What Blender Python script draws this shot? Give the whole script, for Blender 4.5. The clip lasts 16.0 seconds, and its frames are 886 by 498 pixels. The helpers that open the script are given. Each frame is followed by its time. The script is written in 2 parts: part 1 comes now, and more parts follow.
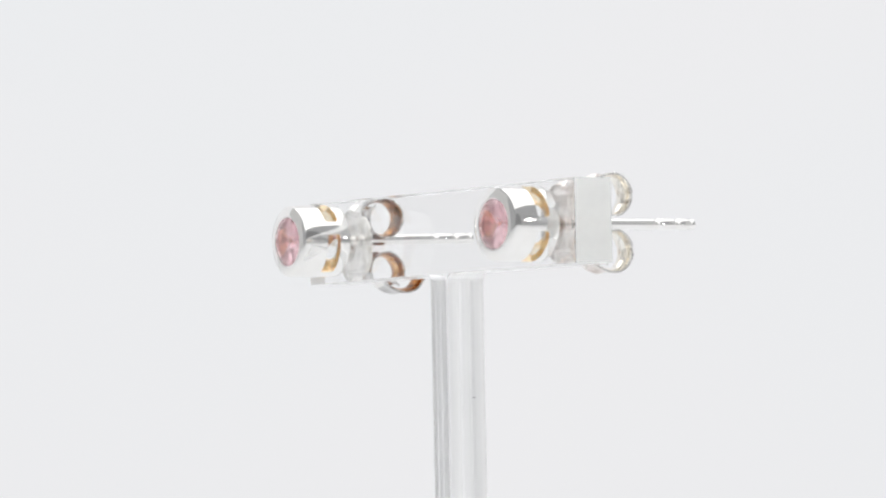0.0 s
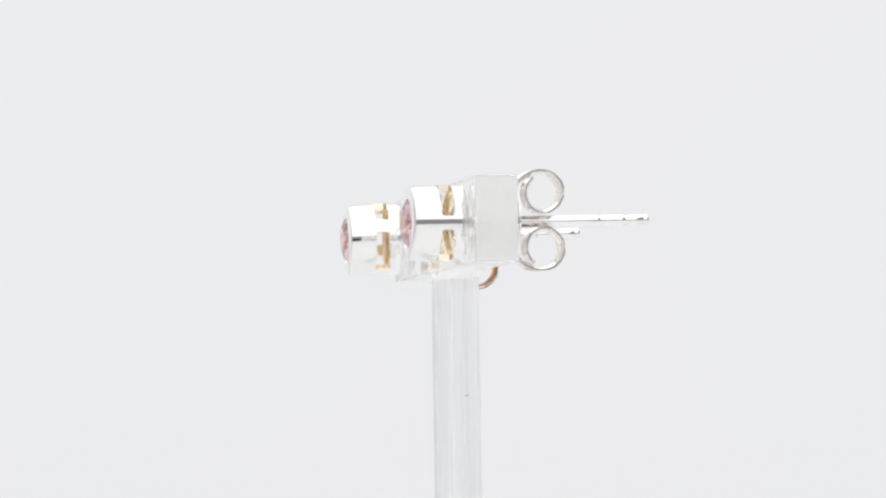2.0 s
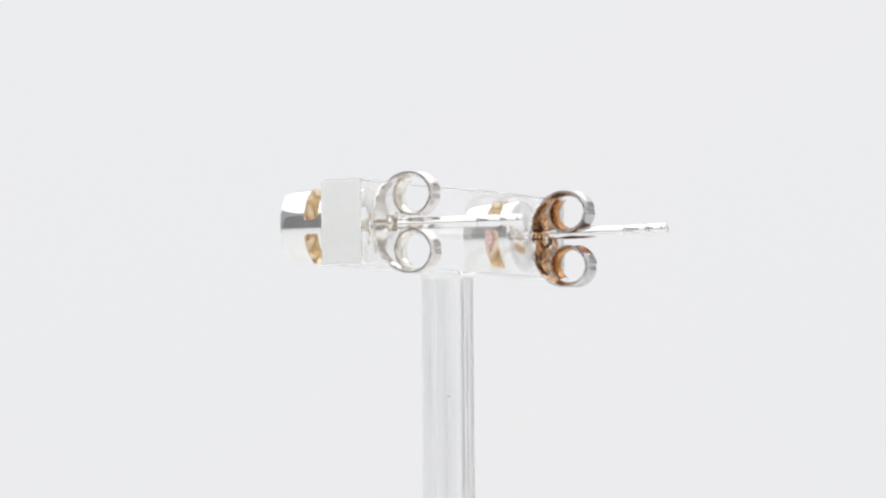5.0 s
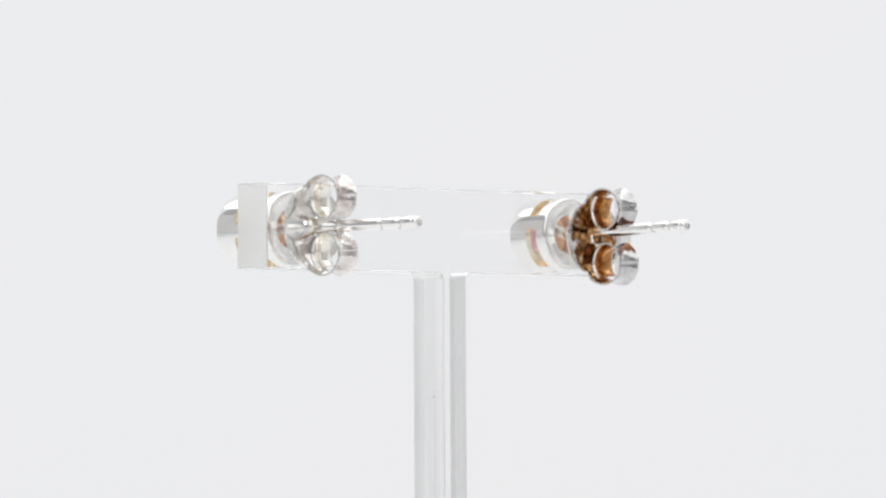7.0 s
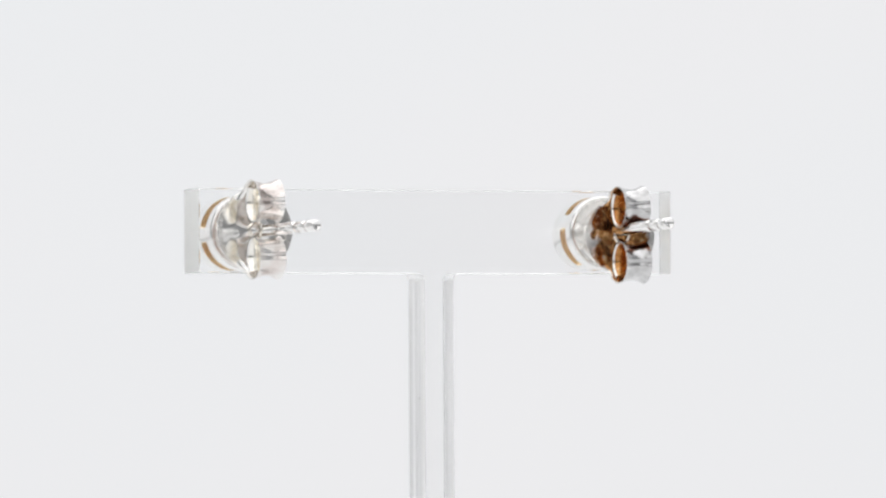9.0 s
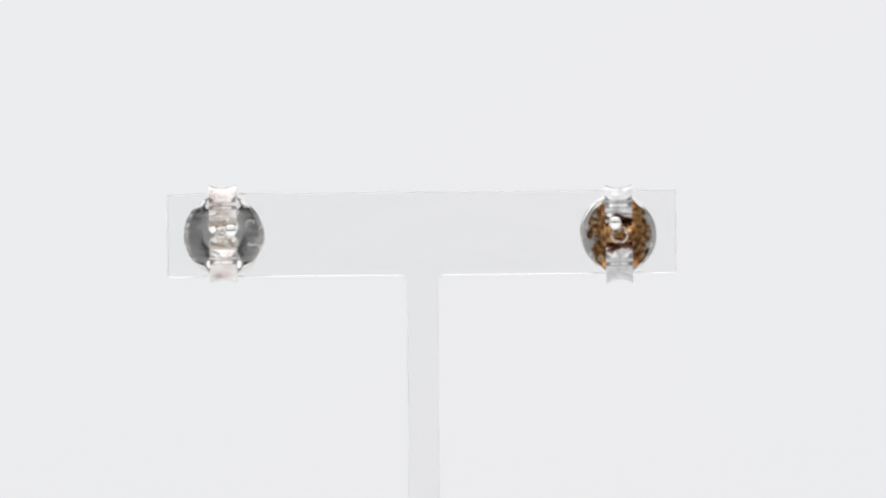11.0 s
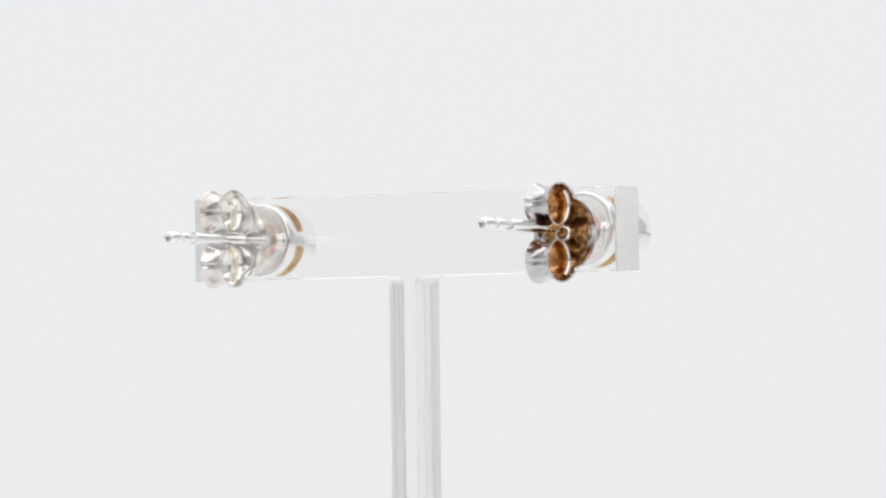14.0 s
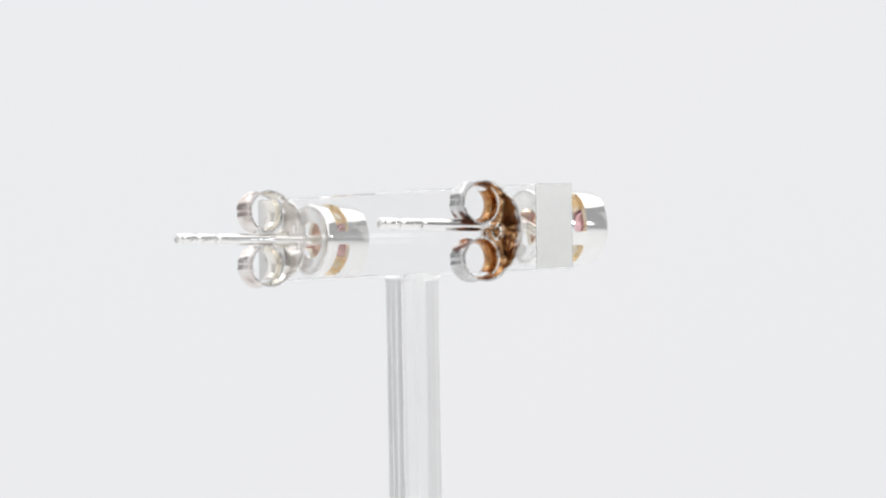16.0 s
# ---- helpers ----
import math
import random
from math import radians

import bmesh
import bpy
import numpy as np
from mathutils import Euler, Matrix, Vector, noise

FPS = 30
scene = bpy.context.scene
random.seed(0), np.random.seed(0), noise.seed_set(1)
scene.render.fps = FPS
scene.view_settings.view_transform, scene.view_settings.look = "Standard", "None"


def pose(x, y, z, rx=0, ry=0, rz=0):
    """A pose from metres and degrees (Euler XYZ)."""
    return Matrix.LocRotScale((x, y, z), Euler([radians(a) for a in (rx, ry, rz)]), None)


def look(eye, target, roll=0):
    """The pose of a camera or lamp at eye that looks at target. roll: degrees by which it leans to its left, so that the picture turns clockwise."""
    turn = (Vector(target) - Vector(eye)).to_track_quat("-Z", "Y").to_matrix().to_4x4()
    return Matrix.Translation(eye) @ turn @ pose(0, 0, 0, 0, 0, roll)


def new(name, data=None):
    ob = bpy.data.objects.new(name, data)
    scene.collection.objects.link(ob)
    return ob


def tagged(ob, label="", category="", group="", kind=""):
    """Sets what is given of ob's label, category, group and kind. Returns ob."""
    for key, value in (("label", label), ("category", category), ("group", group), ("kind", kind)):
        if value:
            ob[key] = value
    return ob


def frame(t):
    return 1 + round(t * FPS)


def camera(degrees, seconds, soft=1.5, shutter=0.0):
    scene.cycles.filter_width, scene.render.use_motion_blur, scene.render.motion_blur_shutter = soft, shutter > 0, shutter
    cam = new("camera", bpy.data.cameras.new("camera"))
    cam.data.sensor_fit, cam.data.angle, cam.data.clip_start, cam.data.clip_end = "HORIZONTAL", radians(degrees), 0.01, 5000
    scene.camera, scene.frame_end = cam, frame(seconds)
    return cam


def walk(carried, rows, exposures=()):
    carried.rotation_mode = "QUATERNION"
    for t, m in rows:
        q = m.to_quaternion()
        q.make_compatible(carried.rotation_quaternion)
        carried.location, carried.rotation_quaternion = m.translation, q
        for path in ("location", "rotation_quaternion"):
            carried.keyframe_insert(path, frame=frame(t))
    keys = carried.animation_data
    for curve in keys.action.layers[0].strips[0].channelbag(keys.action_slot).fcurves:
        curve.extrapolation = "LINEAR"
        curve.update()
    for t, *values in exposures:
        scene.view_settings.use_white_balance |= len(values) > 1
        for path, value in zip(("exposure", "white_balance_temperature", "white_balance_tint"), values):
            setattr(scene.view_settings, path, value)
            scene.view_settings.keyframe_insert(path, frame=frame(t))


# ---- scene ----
MM = 0.001
DEG = math.pi / 180

# ---- camera: stands still before the turning stand ----
cam = camera(7.476, 16.0, soft=2.3)
EYE = Vector((0.0, -0.44415, 0.039814))
YAW, PITCH, ROLL = 0.0781 * DEG, 1.8129 * DEG, -1.1166
WAY = Vector((math.sin(YAW) * math.cos(PITCH), math.cos(YAW) * math.cos(PITCH), math.sin(PITCH)))
CAM_POSE = look(EYE, EYE + WAY, ROLL)
walk(cam, [(0.0, CAM_POSE), (16.0, CAM_POSE)])

# clear plastic over polished metal needs many light paths
scene.cycles.max_bounces, scene.cycles.transmission_bounces, scene.cycles.glossy_bounces = 24, 20, 12

# ---- light: white studio table, softboxes above, grey room around ----
world = bpy.data.worlds.new("room")
world.use_nodes = True
scene.world = world
world.node_tree.nodes["Background"].inputs["Color"].default_value = (0.97, 0.98, 1.0, 1)
world.node_tree.nodes["Background"].inputs["Strength"].default_value = 0.38


def softbox(name, eye, target, wide, high, radiance):
    lamp = bpy.data.lights.new(name, "AREA")
    lamp.shape, lamp.size, lamp.size_y = "RECTANGLE", wide, high
    lamp.energy = radiance * math.pi * wide * high
    ob = new(name, lamp)
    ob.matrix_world = look(eye, target)
    return ob


softbox("softbox_top", (0, -0.03, 0.42), (0, -0.03, 0), 0.75, 0.78, 0.93)
softbox("softbox_front", (0, -0.50, 0.295), (0, 0, 0.05), 0.85, 0.33, 0.9)
softbox("led_lamp", (0.42, -0.20, 0.125), (0, 0, 0.055), 0.022, 0.022, 20.0)


# ---- materials ----
def material(name):
    mat = bpy.data.materials.new(name)
    mat.use_nodes = True
    tree = mat.node_tree
    return mat, tree, tree.nodes["Principled BSDF"]


def node(tree, kind, **values):
    n = tree.nodes.new(kind)
    for key, value in values.items():
        n.inputs[key.replace("_", " ")].default_value = value
    return n


def noise_at(tree, scale, detail=4.0, stretch=(1, 1, 1)):
    coord = tree.nodes.new("ShaderNodeTexCoord")
    mapping = tree.nodes.new("ShaderNodeMapping")
    mapping.inputs["Scale"].default_value = stretch
    tex = node(tree, "ShaderNodeTexNoise", Scale=scale, Detail=detail)
    tree.links.new(coord.outputs["Object"], mapping.inputs["Vector"])
    tree.links.new(mapping.outputs["Vector"], tex.inputs["Vector"])
    return tex.outputs["Fac"]


def ramp(tree, source, stops):
    r = tree.nodes.new("ShaderNodeValToRGB")
    els = r.color_ramp.elements
    while len(els) < len(stops):
        els.new(0.5)
    for el, (at, col) in zip(els, stops):
        el.position, el.color = at, (*col, 1)
    tree.links.new(source, r.inputs["Fac"])
    return r.outputs["Color"]


def bump(tree, bsdf, source, strength, distance):
    b = node(tree, "ShaderNodeBump", Strength=strength, Distance=distance)
    tree.links.new(source, b.inputs["Height"])
    tree.links.new(b.outputs["Normal"], bsdf.inputs["Normal"])


def metal(name, stops, scale, rough, relief):
    mat, tree, bsdf = material(name)
    bsdf.inputs["Metallic"].default_value = 1.0
    fac = noise_at(tree, scale, 6.0)
    tree.links.new(ramp(tree, fac, stops), bsdf.inputs["Base Color"])
    tree.links.new(ramp(tree, noise_at(tree, scale * 2.3, 3.0), [(0.3, (rough[0],) * 3), (0.7, (rough[1],) * 3)]), bsdf.inputs["Roughness"])
    bump(tree, bsdf, noise_at(tree, scale * 0.9, 3.0), relief, 0.00005)
    return mat


SILVER = metal("polished_silver", [(0.35, (0.93, 0.92, 0.90)), (0.7, (0.97, 0.965, 0.955))], 900, (0.05, 0.12), 0.05)
WARM_SILVER = metal("warm_silver", [(0.3, (0.86, 0.81, 0.73)), (0.62, (0.95, 0.93, 0.88))], 700, (0.10, 0.20), 0.12)
GILT = metal("yellowed_silver", [(0.3, (0.92, 0.81, 0.63)), (0.7, (0.97, 0.91, 0.80))], 800, (0.12, 0.25), 0.10)
RIM = metal("worn_rim", [(0.3, (0.74, 0.72, 0.69)), (0.7, (0.92, 0.91, 0.89))], 1200, (0.15, 0.3), 0.2)
DULL = metal("dull_warm_silver", [(0.30, (0.54, 0.47, 0.44)), (0.45, (0.79, 0.735, 0.705)), (0.66, (0.91, 0.895, 0.875))], 900, (0.10, 0.26), 0.35)
DISC = metal("disc_silver", [(0.3, (0.86, 0.85, 0.83)), (0.7, (0.94, 0.93, 0.915))], 1100, (0.07, 0.15), 0.10)
TARNISH = metal("brown_tarnish", [(0.30, (0.10, 0.048, 0.024)), (0.45, (0.38, 0.16, 0.05)), (0.60, (0.64, 0.34, 0.12)), (0.75, (0.80, 0.63, 0.42))],
                900, (0.16, 0.34), 0.18)


def stained_silver(name, axis, growth, start, bare, fine, browns):
    """Silver with a brown stain round the middle, broken into specks at its rim."""
    mat, tree, bsdf = material(name)
    bsdf.inputs["Metallic"].default_value = 1.0
    coord = tree.nodes.new("ShaderNodeTexCoord")
    apart = tree.nodes.new("ShaderNodeSeparateXYZ")
    tree.links.new(coord.outputs["Object"], apart.inputs[0])
    wide = node(tree, "ShaderNodeMath")
    wide.operation = "ABSOLUTE"
    tree.links.new(apart.outputs[axis], wide.inputs[0])
    reach = node(tree, "ShaderNodeMath")
    reach.operation = "MULTIPLY_ADD"
    reach.inputs[1].default_value, reach.inputs[2].default_value = growth, start
    tree.links.new(wide.outputs[0], reach.inputs[0])
    edge = node(tree, "ShaderNodeMath")
    edge.operation = "ADD"
    tree.links.new(reach.outputs[0], edge.inputs[0])
    tree.links.new(noise_at(tree, 1500, 8.0), edge.inputs[1])
    stain = ramp(tree, edge.outputs[0], [(0.86, (1, 1, 1)), (0.98, (0, 0, 0))])
    brown = ramp(tree, noise_at(tree, fine, 6.0), browns)
    mix = tree.nodes.new("ShaderNodeMixRGB")
    tree.links.new(stain, mix.inputs["Fac"])
    tree.links.new(ramp(tree, noise_at(tree, 1400, 6.0), bare), mix.inputs["Color1"])
    tree.links.new(brown, mix.inputs["Color2"])
    tree.links.new(mix.outputs[0], bsdf.inputs["Base Color"])
    bsdf.inputs["Roughness"].default_value = 0.17
    bump(tree, bsdf, noise_at(tree, 2600, 4.0), 0.16, 0.00005)
    return mat


STAINED = stained_silver("stained_silver", "X", 345.0, -0.20, [(0.3, (0.86, 0.855, 0.85)), (0.7, (0.92, 0.915, 0.91))], 3000,
                         [(0.32, (0.055, 0.026, 0.018)), (0.42, (0.30, 0.135, 0.05)), (0.56, (0.58, 0.31, 0.12)), (0.72, (0.82, 0.64, 0.40))])
STAINED_LOOP = stained_silver("stained_pressed_silver", "Z", 420.0, -0.02, [(0.3, (0.50, 0.495, 0.495)), (0.7, (0.78, 0.775, 0.775))], 1500,
                              [(0.35, (0.06, 0.025, 0.018)), (0.55, (0.22, 0.085, 0.04)), (0.72, (0.42, 0.22, 0.10))])


def acrylic(name, tint):
    mat, tree, bsdf = material(name)
    bsdf.inputs["Base Color"].default_value = (*tint, 1)
    bsdf.inputs["Transmission Weight"].default_value = 1.0
    bsdf.inputs["IOR"].default_value = 1.49
    bsdf.inputs["Roughness"].default_value = 0.0
    return mat


CLEAR = acrylic("clear_acrylic", (0.996, 0.998, 0.998))


def frosted(name, colour, share, rough, stretch, relief, passed, tone_low):
    """Sawn acrylic: scatters light through and back, with some clear transmission."""
    mat, tree, bsdf = material(name)
    glass = bsdf
    glass.inputs["Base Color"].default_value = (*colour, 1)
    glass.inputs["Transmission Weight"].default_value = 1.0
    glass.inputs["IOR"].default_value = 1.49
    glass.inputs["Roughness"].default_value = rough
    bump(tree, glass, noise_at(tree, 2200, 3.0, stretch), relief, 0.00008)
    tone = ramp(tree, noise_at(tree, 1500, 3.0, stretch), [(0.36, tuple(tone_low * c for c in colour)), (0.56, colour)])
    diffuse, through_light = tree.nodes.new("ShaderNodeBsdfDiffuse"), tree.nodes.new("ShaderNodeBsdfTranslucent")
    for n in (diffuse, through_light):
        tree.links.new(tone, n.inputs["Color"])
    half, mix = node(tree, "ShaderNodeMixShader", Fac=passed), node(tree, "ShaderNodeMixShader", Fac=share)
    tree.links.new(diffuse.outputs[0], half.inputs[1])
    tree.links.new(through_light.outputs[0], half.inputs[2])
    tree.links.new(glass.outputs[0], mix.inputs[1])
    tree.links.new(half.outputs[0], mix.inputs[2])
    tree.links.new(mix.outputs[0], tree.nodes["Material Output"].inputs["Surface"])
    return mat


FROSTED = frosted("frosted_acrylic_end", (0.99, 0.995, 0.975), 0.52, 0.28, (1, 1, 1), 0.25, 0.40, 0.96)
# the stem edge's darker colour streaks stand in for refracted edge lines
SAWN = frosted("sawn_acrylic_edge", (0.985, 0.988, 0.99), 0.52, 0.06, (1, 1, 0.006), 1.0, 0.42, 0.84)
SAWN_LONG = frosted("sawn_acrylic_long_edge", (0.985, 0.988, 0.99), 0.40, 0.08, (0.006, 1, 1), 0.8, 0.6, 0.9)


def gem_material():
    """Clear pink stone: its cut facets and the silver behind it make the pattern."""
    mat, tree, bsdf = material("pink_stone")
    tone = ramp(tree, noise_at(tree, 900, 3.0), [(0.3, (0.95, 0.60, 0.65)), (0.7, (0.985, 0.70, 0.75))])
    tree.links.new(tone, bsdf.inputs["Base Color"])
    bsdf.inputs["Transmission Weight"].default_value = 0.9
    bsdf.inputs["IOR"].default_value = 1.76
    bsdf.inputs["Roughness"].default_value = 0.04
    return mat


PINK = gem_material()


def paint(name, low, high, scale, rough):
    mat, tree, bsdf = material(name)
    tree.links.new(ramp(tree, noise_at(tree, scale, 4.0), [(0.3, low), (0.7, high)]), bsdf.inputs["Base Color"])
    bsdf.inputs["Roughness"].default_value = rough
    bump(tree, bsdf, noise_at(tree, scale * 30, 2.0), 0.1, 0.0003)
    return mat


TABLE_WHITE = paint("white_table", (0.84, 0.845, 0.85), (0.88, 0.88, 0.88), 6, 0.6)
ROOM_GREY = paint("grey_wall", (0.50, 0.50, 0.505), (0.56, 0.56, 0.56), 3, 0.8)
BLACK = paint("black_plastic", (0.012, 0.012, 0.013), (0.022, 0.022, 0.022), 60, 0.5)
CHIP = paint("dark_chip", (0.08, 0.08, 0.08), (0.16, 0.15, 0.14), 4000, 0.7)


def glowing_white(name, cool, plain, glow):
    mat, tree, bsdf = material(name)
    col = ramp(tree, noise_at(tree, 7, 2.0), [(0.25, cool), (0.6, plain)])
    bsdf.inputs["Base Color"].default_value = (0.05, 0.05, 0.05, 1)
    bsdf.inputs["Roughness"].default_value = 0.9
    tree.links.new(col, bsdf.inputs["Emission Color"])
    bsdf.inputs["Emission Strength"].default_value = glow
    return mat


SCREEN_WHITE = glowing_white("backlit_white_screen", (0.812, 0.836, 0.856), (0.846, 0.838, 0.851), 0.952)
# glow of the two added side panels, which are no real lamps
PANEL_GLOW = glowing_white("glowing_side_panel", (0.83, 0.835, 0.84), (0.85, 0.845, 0.84), 0.60)


# ---- mesh helpers ----
def part(name, bm, mats, parent=None, label="", sharp=35, unit=MM):
    bmesh.ops.scale(bm, vec=(unit,) * 3, verts=bm.verts)
    mesh = bpy.data.meshes.new(name)
    bm.to_mesh(mesh)
    bm.free()
    for m in mats if isinstance(mats, (list, tuple)) else [mats]:
        mesh.materials.append(m)
    for f in mesh.polygons:
        f.use_smooth = True
    mesh.set_sharp_from_angle(angle=sharp * DEG)
    ob = new(name, mesh)
    ob.parent = parent
    return tagged(ob, label)


def lathe(bm, profile, n=72, closed=False, mat=0):
    """Turns (s, r) round the y axis."""
    rings = []
    for s, r in profile:
        rings.append([bm.verts.new((r * math.cos(2 * math.pi * k / n), s, r * math.sin(2 * math.pi * k / n))) for k in range(n)])
    pairs = list(zip(rings, rings[1:])) + ([(rings[-1], rings[0])] if closed else [])
    for a, b in pairs:
        for k in range(n):
            f = bm.faces.new((a[k], a[(k + 1) % n], b[(k + 1) % n], b[k]))
            f.material_index = mat
    return rings


def smooth_line(points, steps=8):
    """A Catmull-Rom line through the points."""
    p = [Vector(q) for q in points]
    p = [2 * p[0] - p[1]] + p + [2 * p[-1] - p[-2]]
    out = []
    for i in range(1, len(p) - 2):
        for k in range(steps):
            t = k / steps
            out.append(0.5 * ((2 * p[i]) + (p[i + 1] - p[i - 1]) * t + (2 * p[i - 1] - 5 * p[i] + 4 * p[i + 1] - p[i + 2]) * t * t
                              + (3 * p[i] - p[i - 1] - 3 * p[i + 1] + p[i + 2]) * t ** 3))
    out.append(p[-2])
    return out


def between(x, table):
    for (a, u), (b, v) in zip(table, table[1:]):
        if x <= b:
            return u + (v - u) * max(0.0, (x - a) / (b - a))
    return table[-1][1]


# ---- structure: table sheet and backlit screen ----
def table_and_screen():
    bm = bmesh.new()
    line = [(-0.66, -0.02), (-0.66, 0.0), (0.30, 0.0)]
    line += [(0.30 + 0.02 * math.sin(a * DEG), 0.02 - 0.02 * math.cos(a * DEG)) for a in range(10, 91, 10)]
    line += [(0.32, 0.024), (0.33, 0.024), (0.33, -0.02)]
    ends = [[bm.verts.new((x, y, z)) for y, z in line] for x in (-0.9, 0.9)]
    n = len(line)
    for k in range(n):
        bm.faces.new((ends[0][k], ends[0][(k + 1) % n], ends[1][(k + 1) % n], ends[1][k]))
    bm.faces.new(ends[0])
    bm.faces.new(ends[1][::-1])
    bmesh.ops.recalc_face_normals(bm, faces=bm.faces)
    tagged(part("ground", bm, TABLE_WHITE, unit=1), "smooth white studio table sheet curving up at its back", "table", kind="structure")
    bm = bmesh.new()
    bmesh.ops.create_cube(bm, size=1)
    bmesh.ops.scale(bm, vec=(1.7, 0.01, 0.9), verts=bm.verts)
    bmesh.ops.translate(bm, vec=(0, 0.46, 0.452), verts=bm.verts)
    bm2 = bmesh.new()
    bmesh.ops.create_cube(bm2, size=1)
    bmesh.ops.scale(bm2, vec=(4.0, 0.1, 2.0), verts=bm2.verts)
    bmesh.ops.translate(bm2, vec=(0, -1.3, 0.2), verts=bm2.verts)
    tagged(part("wall_south", bm2, ROOM_GREY, unit=1), "plain dim grey room wall behind the table", "wall", kind="structure")
    tagged(part("backdrop", bm, SCREEN_WHITE, unit=1), "plain backlit white studio backdrop screen", "backdrop", kind="structure")
    # added, unseen: glowing side panels that brighten the acrylic, from the screen forwards
    for name, x in (("glow_panel_west", -0.84), ("glow_panel_east", 0.84)):
        bm = bmesh.new()
        bmesh.ops.create_cube(bm, size=1)
        bmesh.ops.scale(bm, vec=(0.006, 0.56, 0.60), verts=bm.verts)
        bmesh.ops.translate(bm, vec=(x, 0.165, 0.302), verts=bm.verts)
        tagged(part(name, bm, PANEL_GLOW, unit=1), "plain white glowing panel added at the side", "wall", kind="structure")


# ---- the acrylic stand ----
BAR_L, BAR_H, THICK, STEM_W, BAR_Z, BASE_T = 33.2, 5.44, 2.80, 2.06, 54.95, 3.0
STEM_X = 0.037
LEAN = pose(0, 0, 0, 0.392, 0.714, 0)


def stand():
    root = new("earring_stand")
    tagged(root, "clear acrylic T-shaped earring stand on the white table", "earring stand")
    bm = bmesh.new()
    h, l, w, f = BAR_H / 2, BAR_L / 2, STEM_W / 2, 0.45
    z0, z1 = BAR_Z - h, BAR_Z + h
    fillet = [(w + f - f * math.sin(a * DEG), z0 - f + f * math.cos(a * DEG)) for a in range(0, 91, 18)]
    outline = [(-l, z1), (-l, z0)] + [(STEM_X - x, z) for x, z in fillet] + [(STEM_X - w, BASE_T), (STEM_X + w, BASE_T)] + [(STEM_X + x, z) for x, z in fillet[::-1]] + [(l, z0), (l, z1)]
    # the bar was cut a little out of square with its stem
    outline = [(x, z + 0.0023 * x if z > z0 - 1 else z) for x, z in outline]
    # two shallow furrows added down each stem edge, shaped to refract as dark lines
    furrows = [(0.62, 0.0), (0.47, 0.07), (0.30, 0.0), (-0.22, 0.0), (-0.40, 0.055), (-0.60, 0.0)]
    chains = []
    for x, z in outline:
        chain = [(x, THICK / 2, z), (x, -THICK / 2, z)]
        if abs(abs(x - STEM_X) - w) < 0.01 and z < z0:
            side = 1 if x > STEM_X else -1
            chain[1:1] = [(x - side * d, y, z) for y, d in furrows]
        chains.append([bm.verts.new(p) for p in chain])
    n = len(outline)
    for k in range(n):
        a, b = chains[k], chains[(k + 1) % n]
        (xa, za), (xb, zb) = outline[k], outline[(k + 1) % n]
        if abs(xa) > l - 0.1 and abs(xb) > l - 0.1 and abs(za - zb) > 1 and xa * xb > 0:
            kind = 2
        elif abs(za - zb) > 5:
            kind = 1
        else:
            kind = 3
        if kind == 1:
            for p in range(len(a) - 1):
                bm.faces.new((a[p], b[p], b[p + 1], a[p + 1])).material_index = 1
        else:
            bm.faces.new(a[:1] + b + a[:0:-1]).material_index = kind
    front, back = [c[0] for c in chains], [c[-1] for c in chains]
    bm.faces.new(front[::-1])
    bm.faces.new(back)
    bmesh.ops.recalc_face_normals(bm, faces=bm.faces)
    edges = [e for e in bm.edges if len(e.link_faces) == 2 and e.calc_face_angle() > 60 * DEG]
    bmesh.ops.bevel(bm, geom=edges, offset=0.05, segments=2, affect="EDGES", profile=0.5)
    panel = part("t_panel", bm, [CLEAR, SAWN, FROSTED, SAWN_LONG], root, "clear acrylic T panel with frosted sawn ends", sharp=3)
    panel.matrix_basis = LEAN
    panel.visible_shadow = False
    bm = bmesh.new()
    bmesh.ops.create_cube(bm, size=1)
    bmesh.ops.scale(bm, vec=(26, 26, BASE_T), verts=bm.verts)
    bmesh.ops.translate(bm, vec=(0, 0, BASE_T / 2 + 0.16), verts=bm.verts)
    bmesh.ops.bevel(bm, geom=bm.edges[:], offset=0.2, segments=2, affect="EDGES", profile=0.5)
    part("base_plate", bm, TABLE_WHITE, root, "square white foot plate")
    bm = bmesh.new()
    bmesh.ops.create_icosphere(bm, subdivisions=2, radius=1)
    bmesh.ops.scale(bm, vec=(0.03, 0.14, 0.035), verts=bm.verts)
    bmesh.ops.translate(bm, vec=(STEM_X - w - 0.01, -0.487, 44.11), verts=bm.verts)
    part("chip", bm, CHIP, root, "tiny dark chip on the stem edge").matrix_basis = LEAN
    return root


# ---- the stud earrings ----
BEZEL_BACK, WALL = 0.27, 0.40
OUTER = [(0.0, 2.30), (0.04, 2.37), (0.10, 2.41), (0.2, 2.425)] + [(0.6 + 0.1 * k, 2.43 - 0.11 * max(0.0, (0.1 * k - 0.6) / 2.3) ** 4) for k in range(29)]


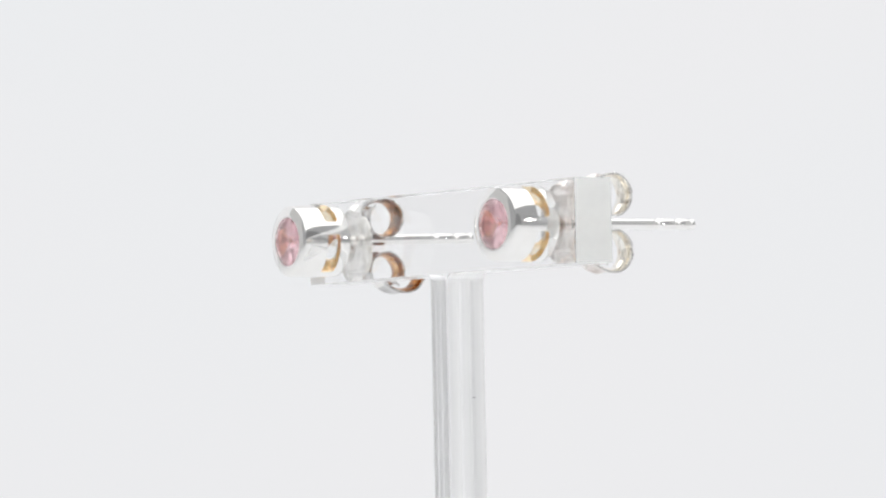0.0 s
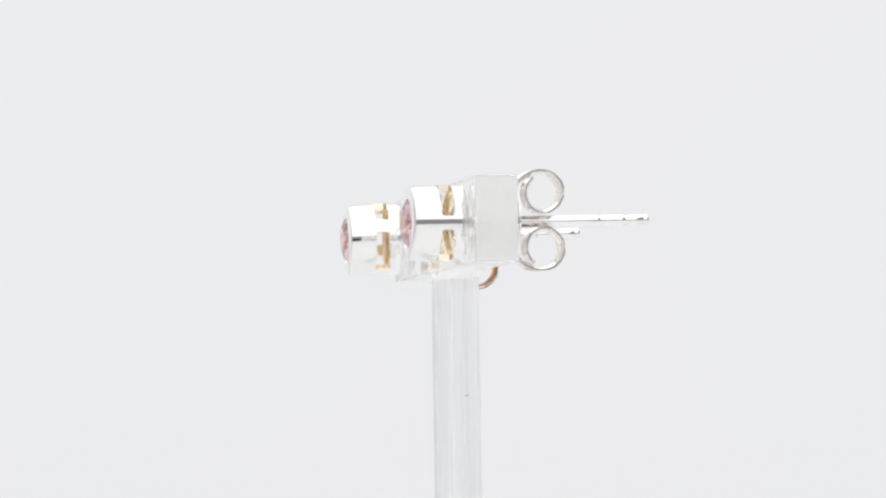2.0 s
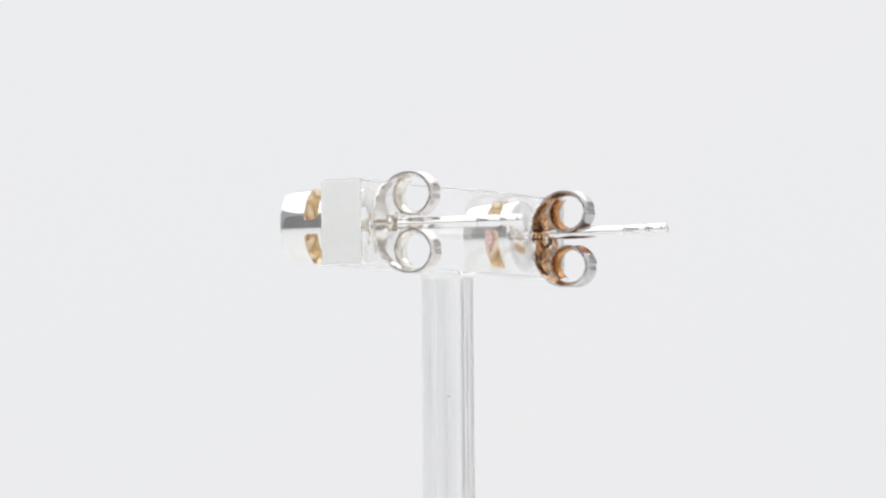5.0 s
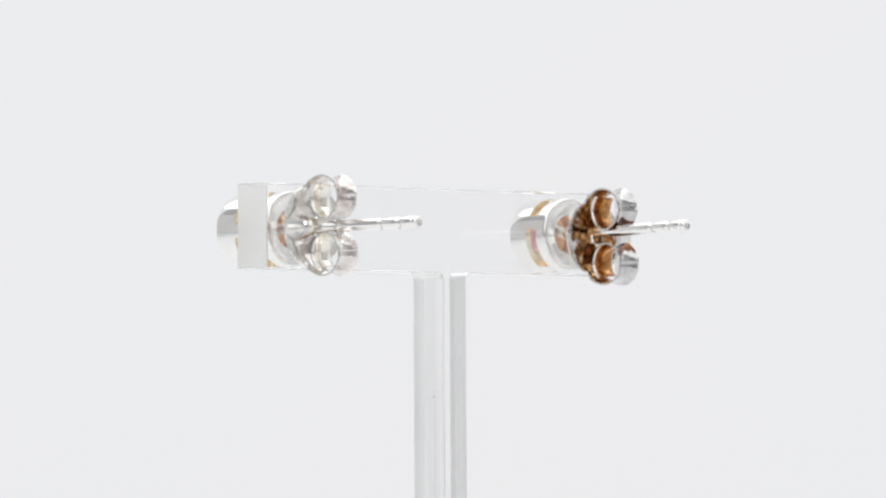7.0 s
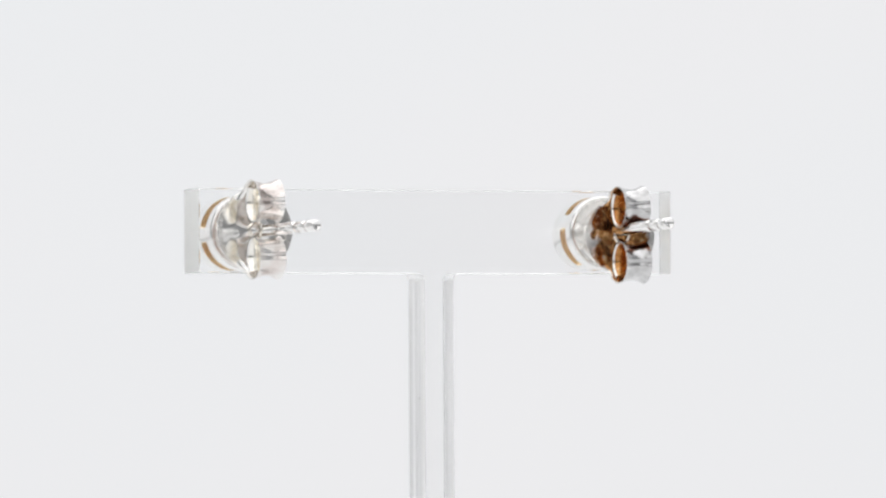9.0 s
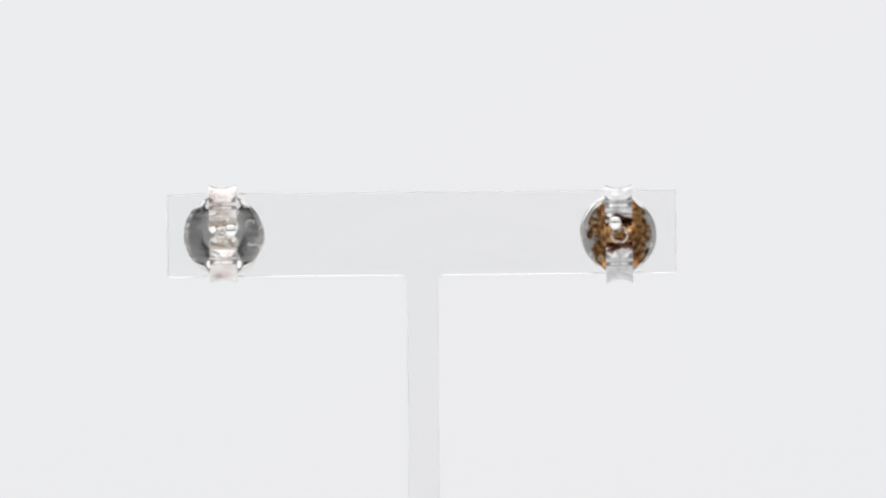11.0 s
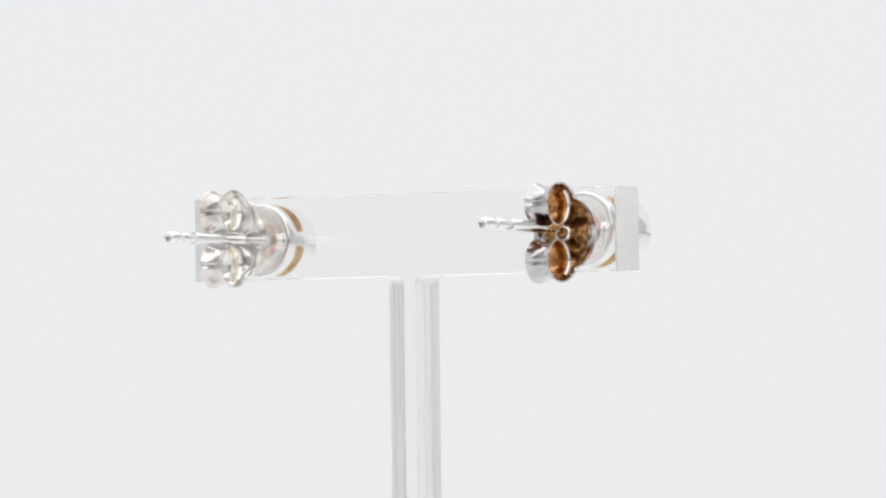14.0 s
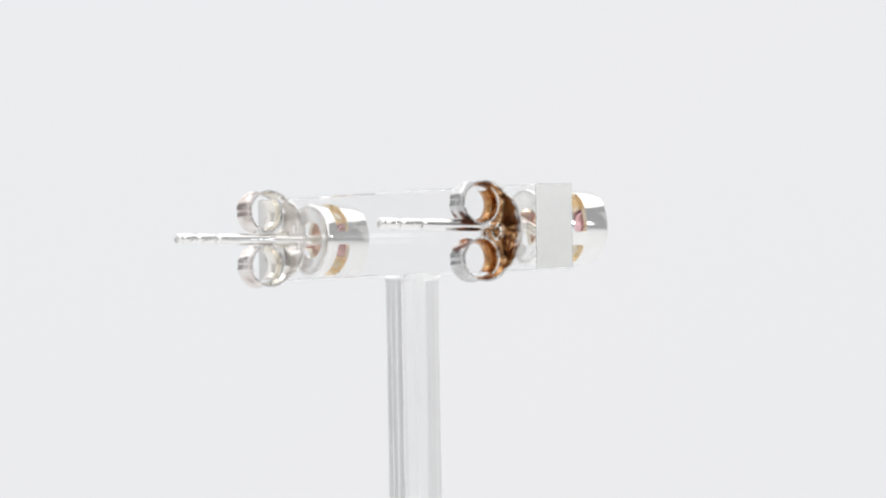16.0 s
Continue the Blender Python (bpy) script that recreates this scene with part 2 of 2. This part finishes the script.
def bezel(root, turn):
    bm = bmesh.new()
    n, b = 96, BEZEL_BACK
    lo, hi = 0.6, 2.0
    front_outer = [(b + s, r) for s, r in OUTER if s >= hi - 1e-6]
    front = front_outer + [(b + 3.44, 2.29), (b + 3.57, 1.74), (b + 3.575, 1.67), (b + 3.55, 1.62), (b + 3.42, 1.58), (b + 3.20, 1.36), (b + 2.92, 1.12), (b + 2.78, 1.12), (b + 2.66, 1.40),
                           (b + 2.5, 1.88), (b + hi, between(hi, OUTER) - WALL)]
    back = [(b + lo, 2.43 - WALL), (b + 0.5, 1.9), (b + 0.42, 1.28), (b + 0.36, 1.21), (b + 0.28, 1.24), (b + 0.2, 1.50), (b + 0.16, 1.85), (b + 0.05, 2.02), (b, 2.12)] + [(b + s, r) for s, r in OUTER if s <= lo + 1e-6]
    lathe(bm, front, n)
    lathe(bm, back, n)
    # the pierced band between: four rounded windows, narrow struts
    top, side = n // 4, 10
    edge = [(-1 + 2 * k / top, 1) for k in range(top)] + [(1, 1 - 2 * k / side) for k in range(side)]
    edge += [(1 - 2 * k / top, -1) for k in range(top)] + [(-1, -1 + 2 * k / side) for k in range(side)]
    hu, hv, power, levels = 34.5 / 45, 0.69, 9.0, 4
    for q in range(4):
        middle = 45 + 90 * q
        grids = []
        for depth in (0.0, WALL):
            rings = []
            for j in range(levels + 1):
                ring = []
                for u, v in edge:
                    k = (abs(u) ** power + abs(v) ** power) ** (-1 / power)
                    uu = u * k * hu + (u - u * k * hu) * j / levels
                    vv = v * k * hv + (v - v * k * hv) * j / levels
                    s = (lo + hi) / 2 + vv * (hi - lo) / 2
                    a = (middle + 45 * uu) * DEG
                    r = between(s, OUTER) - depth
                    ring.append(bm.verts.new((r * math.cos(a), b + s, r * math.sin(a))))
                rings.append(ring)
            grids.append(rings)
        m = len(edge)
        for rings, inner in zip(grids, (0, 1)):
            for r0, r1 in zip(rings, rings[1:]):
                for k in range(m):
                    bm.faces.new((r0[k], r0[(k + 1) % m], r1[(k + 1) % m], r1[k])).material_index = inner
        for k in range(m):
            bm.faces.new((grids[0][0][k], grids[0][0][(k + 1) % m], grids[1][0][(k + 1) % m], grids[1][0][k])).material_index = 1
    bmesh.ops.remove_doubles(bm, verts=bm.verts, dist=0.002)
    bmesh.ops.recalc_face_normals(bm, faces=bm.faces)
    for f in bm.faces:
        c = f.calc_center_median()
        if f.material_index == 0 and b + 0.33 < c.y < b + 3.3 and math.hypot(c.x, c.z) < 2.06:
            f.material_index = 1
    ob = part("bezel", bm, [SILVER, GILT], root, "polished silver tube setting with pierced windows", sharp=40)
    ob.matrix_basis = pose(0, 0, 0, 0, turn, 0)
    # bar across the open back that carries the pin
    bm = bmesh.new()
    bmesh.ops.create_cube(bm, size=1)
    bmesh.ops.scale(bm, vec=(2.7, 0.3, 0.7), verts=bm.verts)
    bmesh.ops.translate(bm, vec=(0, b + 0.42, 0), verts=bm.verts)
    bmesh.ops.bevel(bm, geom=bm.edges[:], offset=0.1, segments=2, affect="EDGES", profile=0.5)
    part("cross_bar", bm, WARM_SILVER, root).matrix_basis = pose(0, 0, 0, 0, turn, 0)


def gem(root, turn):
    bm = bmesh.new()
    y0 = BEZEL_BACK + 3.46
    def circle(count, r, y, shift=0.0):
        return [bm.verts.new((r * math.cos(2 * math.pi * (k + shift) / count), y, r * math.sin(2 * math.pi * (k + shift) / count))) for k in range(count)]
    table = circle(8, 0.92, y0 + 0.36)
    crown = circle(8, 1.30, y0 + 0.22, 0.5)
    girdle = circle(16, 1.60, y0, 0.0)
    low = circle(16, 1.60, y0 - 0.06, 0.0)
    pav = circle(8, 0.80, y0 - 0.64, 0.5)
    culet = bm.verts.new((0, y0 - 1.18, 0))
    bm.faces.new(table)
    for k in range(8):
        j = (k + 1) % 8
        bm.faces.new((table[k], table[j], crown[k]))
        bm.faces.new((table[k], crown[k], girdle[2 * k], crown[k - 1]))
        bm.faces.new((crown[k], girdle[2 * k], girdle[2 * k + 1]))
        bm.faces.new((crown[k], girdle[2 * k + 1], girdle[(2 * k + 2) % 16]))
        bm.faces.new((pav[k], low[2 * k + 1], low[2 * k]))
        bm.faces.new((pav[k], low[(2 * k + 2) % 16], low[2 * k + 1]))
        bm.faces.new((culet, pav[k], low[2 * k], pav[k - 1]))
    for k in range(16):
        bm.faces.new((girdle[k], girdle[(k + 1) % 16], low[(k + 1) % 16], low[k]))
    bmesh.ops.recalc_face_normals(bm, faces=bm.faces)
    ob = part("gem", bm, PINK, root, "round faceted pink stone", sharp=3)
    ob.matrix_basis = pose(0, 0, 0, 0, turn + 11, 0)


def pin(root, tip):
    bm = bmesh.new()
    r = 0.385
    line = [(0.35, 0.0), (0.35, r)]
    for at in (tip - 3.1, tip - 1.5):
        line += [(-at + 0.26, r), (-at + 0.17, r - 0.02), (-at + 0.08, r - 0.085), (-at - 0.08, r - 0.085), (-at - 0.17, r - 0.02), (-at - 0.26, r)]
    line += [(-tip + 0.42, r), (-tip + 0.35, r - 0.05), (-tip + 0.27, r - 0.01), (-tip + 0.14, r), (-tip + 0.04, r - 0.04), (-tip, r - 0.10), (-tip + 0.02, r - 0.16), (-tip + 0.07, 0.0)]
    lathe(bm, line, 32)
    bmesh.ops.remove_doubles(bm, verts=bm.verts, dist=0.002)
    bmesh.ops.recalc_face_normals(bm, faces=bm.faces)
    part("post", bm, SILVER, root, "straight silver ear post with two grooves", sharp=50)


CURL = [(0.08, 0.00), (0.08, 0.51), (0.085, 1.13), (0.105, 1.79), (0.44, 2.47), (1.13, 2.88), (1.85, 3.04), (2.60, 2.89), (3.15, 2.36), (3.30, 1.69), (2.95, 1.00), (2.30, 0.61), (1.60, 0.72), (1.15, 1.13), (0.98, 1.72), (1.12, 2.25), (1.46, 2.64)]


CREASE = 6.15


def strip(bm, line, lengths, first, last, sign, y0, disc):
    """A stretch of the curled band; slot 0 faces outwards, slot 1 inwards."""
    cols, t = 32, 0.055
    rows = []
    for i in range(first, last + 1):
        tangent = (line[min(i + 1, len(line) - 1)] - line[max(i - 1, 0)]).normalized()
        out = Vector((-tangent.y, tangent.x))          # away from the curl's middle
        l = lengths[i]
        half = math.sqrt(max(disc * disc - l * l, 0.0)) if l < disc else 0.0
        half = (half ** 4 + 0.58) ** 0.25
        flare = 0.24 * min(1.0, max(0.0, (l - 1.8) / 1.2))
        crease = 0.075 * math.exp(-((l - CREASE) / 0.16) ** 4)
        row = []
        for k in range(cols + 1):
            w = 2 * k / cols - 1
            # the disc stays flat on both sides of the band that bends up out of it
            bend = 1 - 0.95 * min(1.0, max(0.0, (abs(half * w) - 0.70) / 0.55)) if l < disc else 1.0
            c = Vector((line[0].x + (line[i].x - line[0].x) * bend, line[i].y)) + out * (flare * (w * w - 0.45) - 0.03 * w * w * (1 - flare / 0.24))
            c -= out * 0.26 * math.exp(-(l * l + (half * w) ** 2) / 0.55)
            row.append([(half * w, -(y0 + p.x), sign * p.y) for p in (c + out * (t - crease), c - out * t)])
        rows.append(row)
    v = [[[bm.verts.new(p) for p in cell] for cell in row] for row in rows]
    m = len(v)
    for i in range(m - 1):
        for k in range(cols):
            for side in (0, 1):
                bm.faces.new((v[i][k][side], v[i][k + 1][side], v[i + 1][k + 1][side], v[i + 1][k][side])).material_index = 2 if side and k in (0, 1, cols - 2, cols - 1) else side
        for k in (0, cols):
            bm.faces.new((v[i][k][0], v[i + 1][k][0], v[i + 1][k][1], v[i][k][1])).material_index = 2
    for i in (0, m - 1):
        if i or first:
            for k in range(cols):
                bm.faces.new((v[i][k][0], v[i][k + 1][0], v[i][k + 1][1], v[i][k][1]))


def clutch(root, outside, inside, face, under, label, disc, squash):
    y0 = THICK + 0.12
    line = smooth_line([(x * squash, z) for x, z in CURL], 10)
    lengths = [0.0]
    for a, b in zip(line, line[1:]):
        lengths.append(lengths[-1] + (b - a).length)
    cut = next(i for i, l in enumerate(lengths) if l > 2.9)
    bm = bmesh.new()
    for sign in (1, -1):
        strip(bm, line, lengths, 0, cut, sign, y0, disc)
    bmesh.ops.remove_doubles(bm, verts=bm.verts, dist=0.002)
    bmesh.ops.recalc_face_normals(bm, faces=bm.faces)
    plate = part("clutch", bm, [under, face, RIM], root, label, sharp=50)
    for sign in (1, -1):
        bm = bmesh.new()
        strip(bm, line, lengths, cut, len(line) - 1, sign, y0, disc)
        bmesh.ops.recalc_face_normals(bm, faces=bm.faces)
        part("loop", bm, [outside, inside, RIM], plate, sharp=50)
    bm = bmesh.new()
    lathe(bm, [(-y0 - 0.24, 0.40), (-y0 - 0.24, 0.60), (-y0 - 0.46, 0.58), (-y0 - 0.54, 0.51), (-y0 - 0.50, 0.40)], 32, closed=True)
    bmesh.ops.recalc_face_normals(bm, faces=bm.faces)
    part("collar", bm, WARM_SILVER, plate)
    return plate


def hallmark(plate):
    """Two tiny curved strokes stamped into the bare disc."""
    for x, z, start in ((1.75, 0.62, 20), (1.85, -0.45, 200)):
        bm = bmesh.new()
        rings = []
        for k in range(13):
            a = (start + k * 17) * DEG
            c = Vector((x + 0.28 * math.cos(a), -(THICK + 0.12 + 0.30), z + 0.28 * math.sin(a)))
            side = Vector((math.cos(a), 0, math.sin(a)))
            rings.append([bm.verts.new(c + 0.05 * (side * math.cos(b * math.pi / 3) + Vector((0, 1.6, 0)) * math.sin(b * math.pi / 3))) for b in range(6)])
        for p, q in zip(rings, rings[1:]):
            for b in range(6):
                bm.faces.new((p[b], p[(b + 1) % 6], q[(b + 1) % 6], q[b]))
        bm.faces.new(rings[0])
        bm.faces.new(rings[-1][::-1])
        bmesh.ops.recalc_face_normals(bm, faces=bm.faces)
        part("stamp_stroke", bm, SILVER, plate)


def earring(label, tip, turn, clutch_at, outside, inside, face, under, clutch_label, disc, squash):
    root = new("stud_earring")
    tagged(root, label, "earring", "pair of stud earrings")
    bezel(root, turn)
    gem(root, turn)
    pin(root, tip)
    plate = clutch(root, outside, inside, face, under, clutch_label, disc, squash)
    plate.matrix_basis = clutch_at
    if face is DISC:
        hallmark(plate)
    return root


table_and_screen()
STAND = stand()


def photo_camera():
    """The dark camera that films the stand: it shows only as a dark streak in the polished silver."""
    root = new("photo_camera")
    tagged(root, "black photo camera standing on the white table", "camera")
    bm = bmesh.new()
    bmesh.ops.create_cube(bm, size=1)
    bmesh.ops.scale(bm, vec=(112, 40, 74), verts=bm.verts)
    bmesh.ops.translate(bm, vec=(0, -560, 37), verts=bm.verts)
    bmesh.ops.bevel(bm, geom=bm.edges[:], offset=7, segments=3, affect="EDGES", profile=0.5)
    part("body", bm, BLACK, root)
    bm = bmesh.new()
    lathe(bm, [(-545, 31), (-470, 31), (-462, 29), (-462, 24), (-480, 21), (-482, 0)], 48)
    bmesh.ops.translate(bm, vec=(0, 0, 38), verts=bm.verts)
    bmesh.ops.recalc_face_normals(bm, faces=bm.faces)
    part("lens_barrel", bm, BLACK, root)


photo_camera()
CLEAN = earring("silver stud earring with a round pink stone and clean silver clutch", 11.93, -2, pose(-0.29 * MM, 0.02 * MM, 0.05 * MM, 0, 0, -1.5), DULL, WARM_SILVER, DISC, DULL,
                "butterfly clutch of clean pressed silver", 2.58, 0.95)
BROWN = earring("silver stud earring with a round pink stone and brown tarnished clutch", 12.04, 20, pose(0.2 * MM, 0, -0.38 * MM), STAINED_LOOP, TARNISH, STAINED, DISC,
                "butterfly clutch of silver tarnished brown inside", 2.42, 1.0)

# ---- the turn of the stand ----
HEADINGS = [(0.0, 121.55), (1.0, 110.34), (2.0, 99.07), (4.0, 77.24), (6.5, 49.84), (9.0, 22.35), (11.4, -4.81), (13.5, -28.28), (16.0, -56.43)]
# the turntable rises and sinks a little as it goes round, in mm
HEAVE = [(0.0, -0.025), (2.0, 0.112), (4.0, 0.101), (6.5, 0.063), (8.5, 0.018), (11.5, -0.101), (13.5, -0.156), (16.0, -0.014)]


def motions():
    seats = [(STAND, pose(-1.445 * MM, -0.906 * MM, 0)),
             (CLEAN, pose(-13.426 * MM, 0.064 * MM, 54.999 * MM, -0.099, 0, 2.73)),
             (BROWN, pose(11.984 * MM, 0.216 * MM, 54.891 * MM, -0.789, 0, -1.534))]
    for thing, seat in seats:
        walk(thing, [(k * 0.5, pose(0, 0, between(k * 0.5, HEAVE) * MM, 0, 0, between(k * 0.5, HEADINGS)) @ seat) for k in range(33)])


motions()
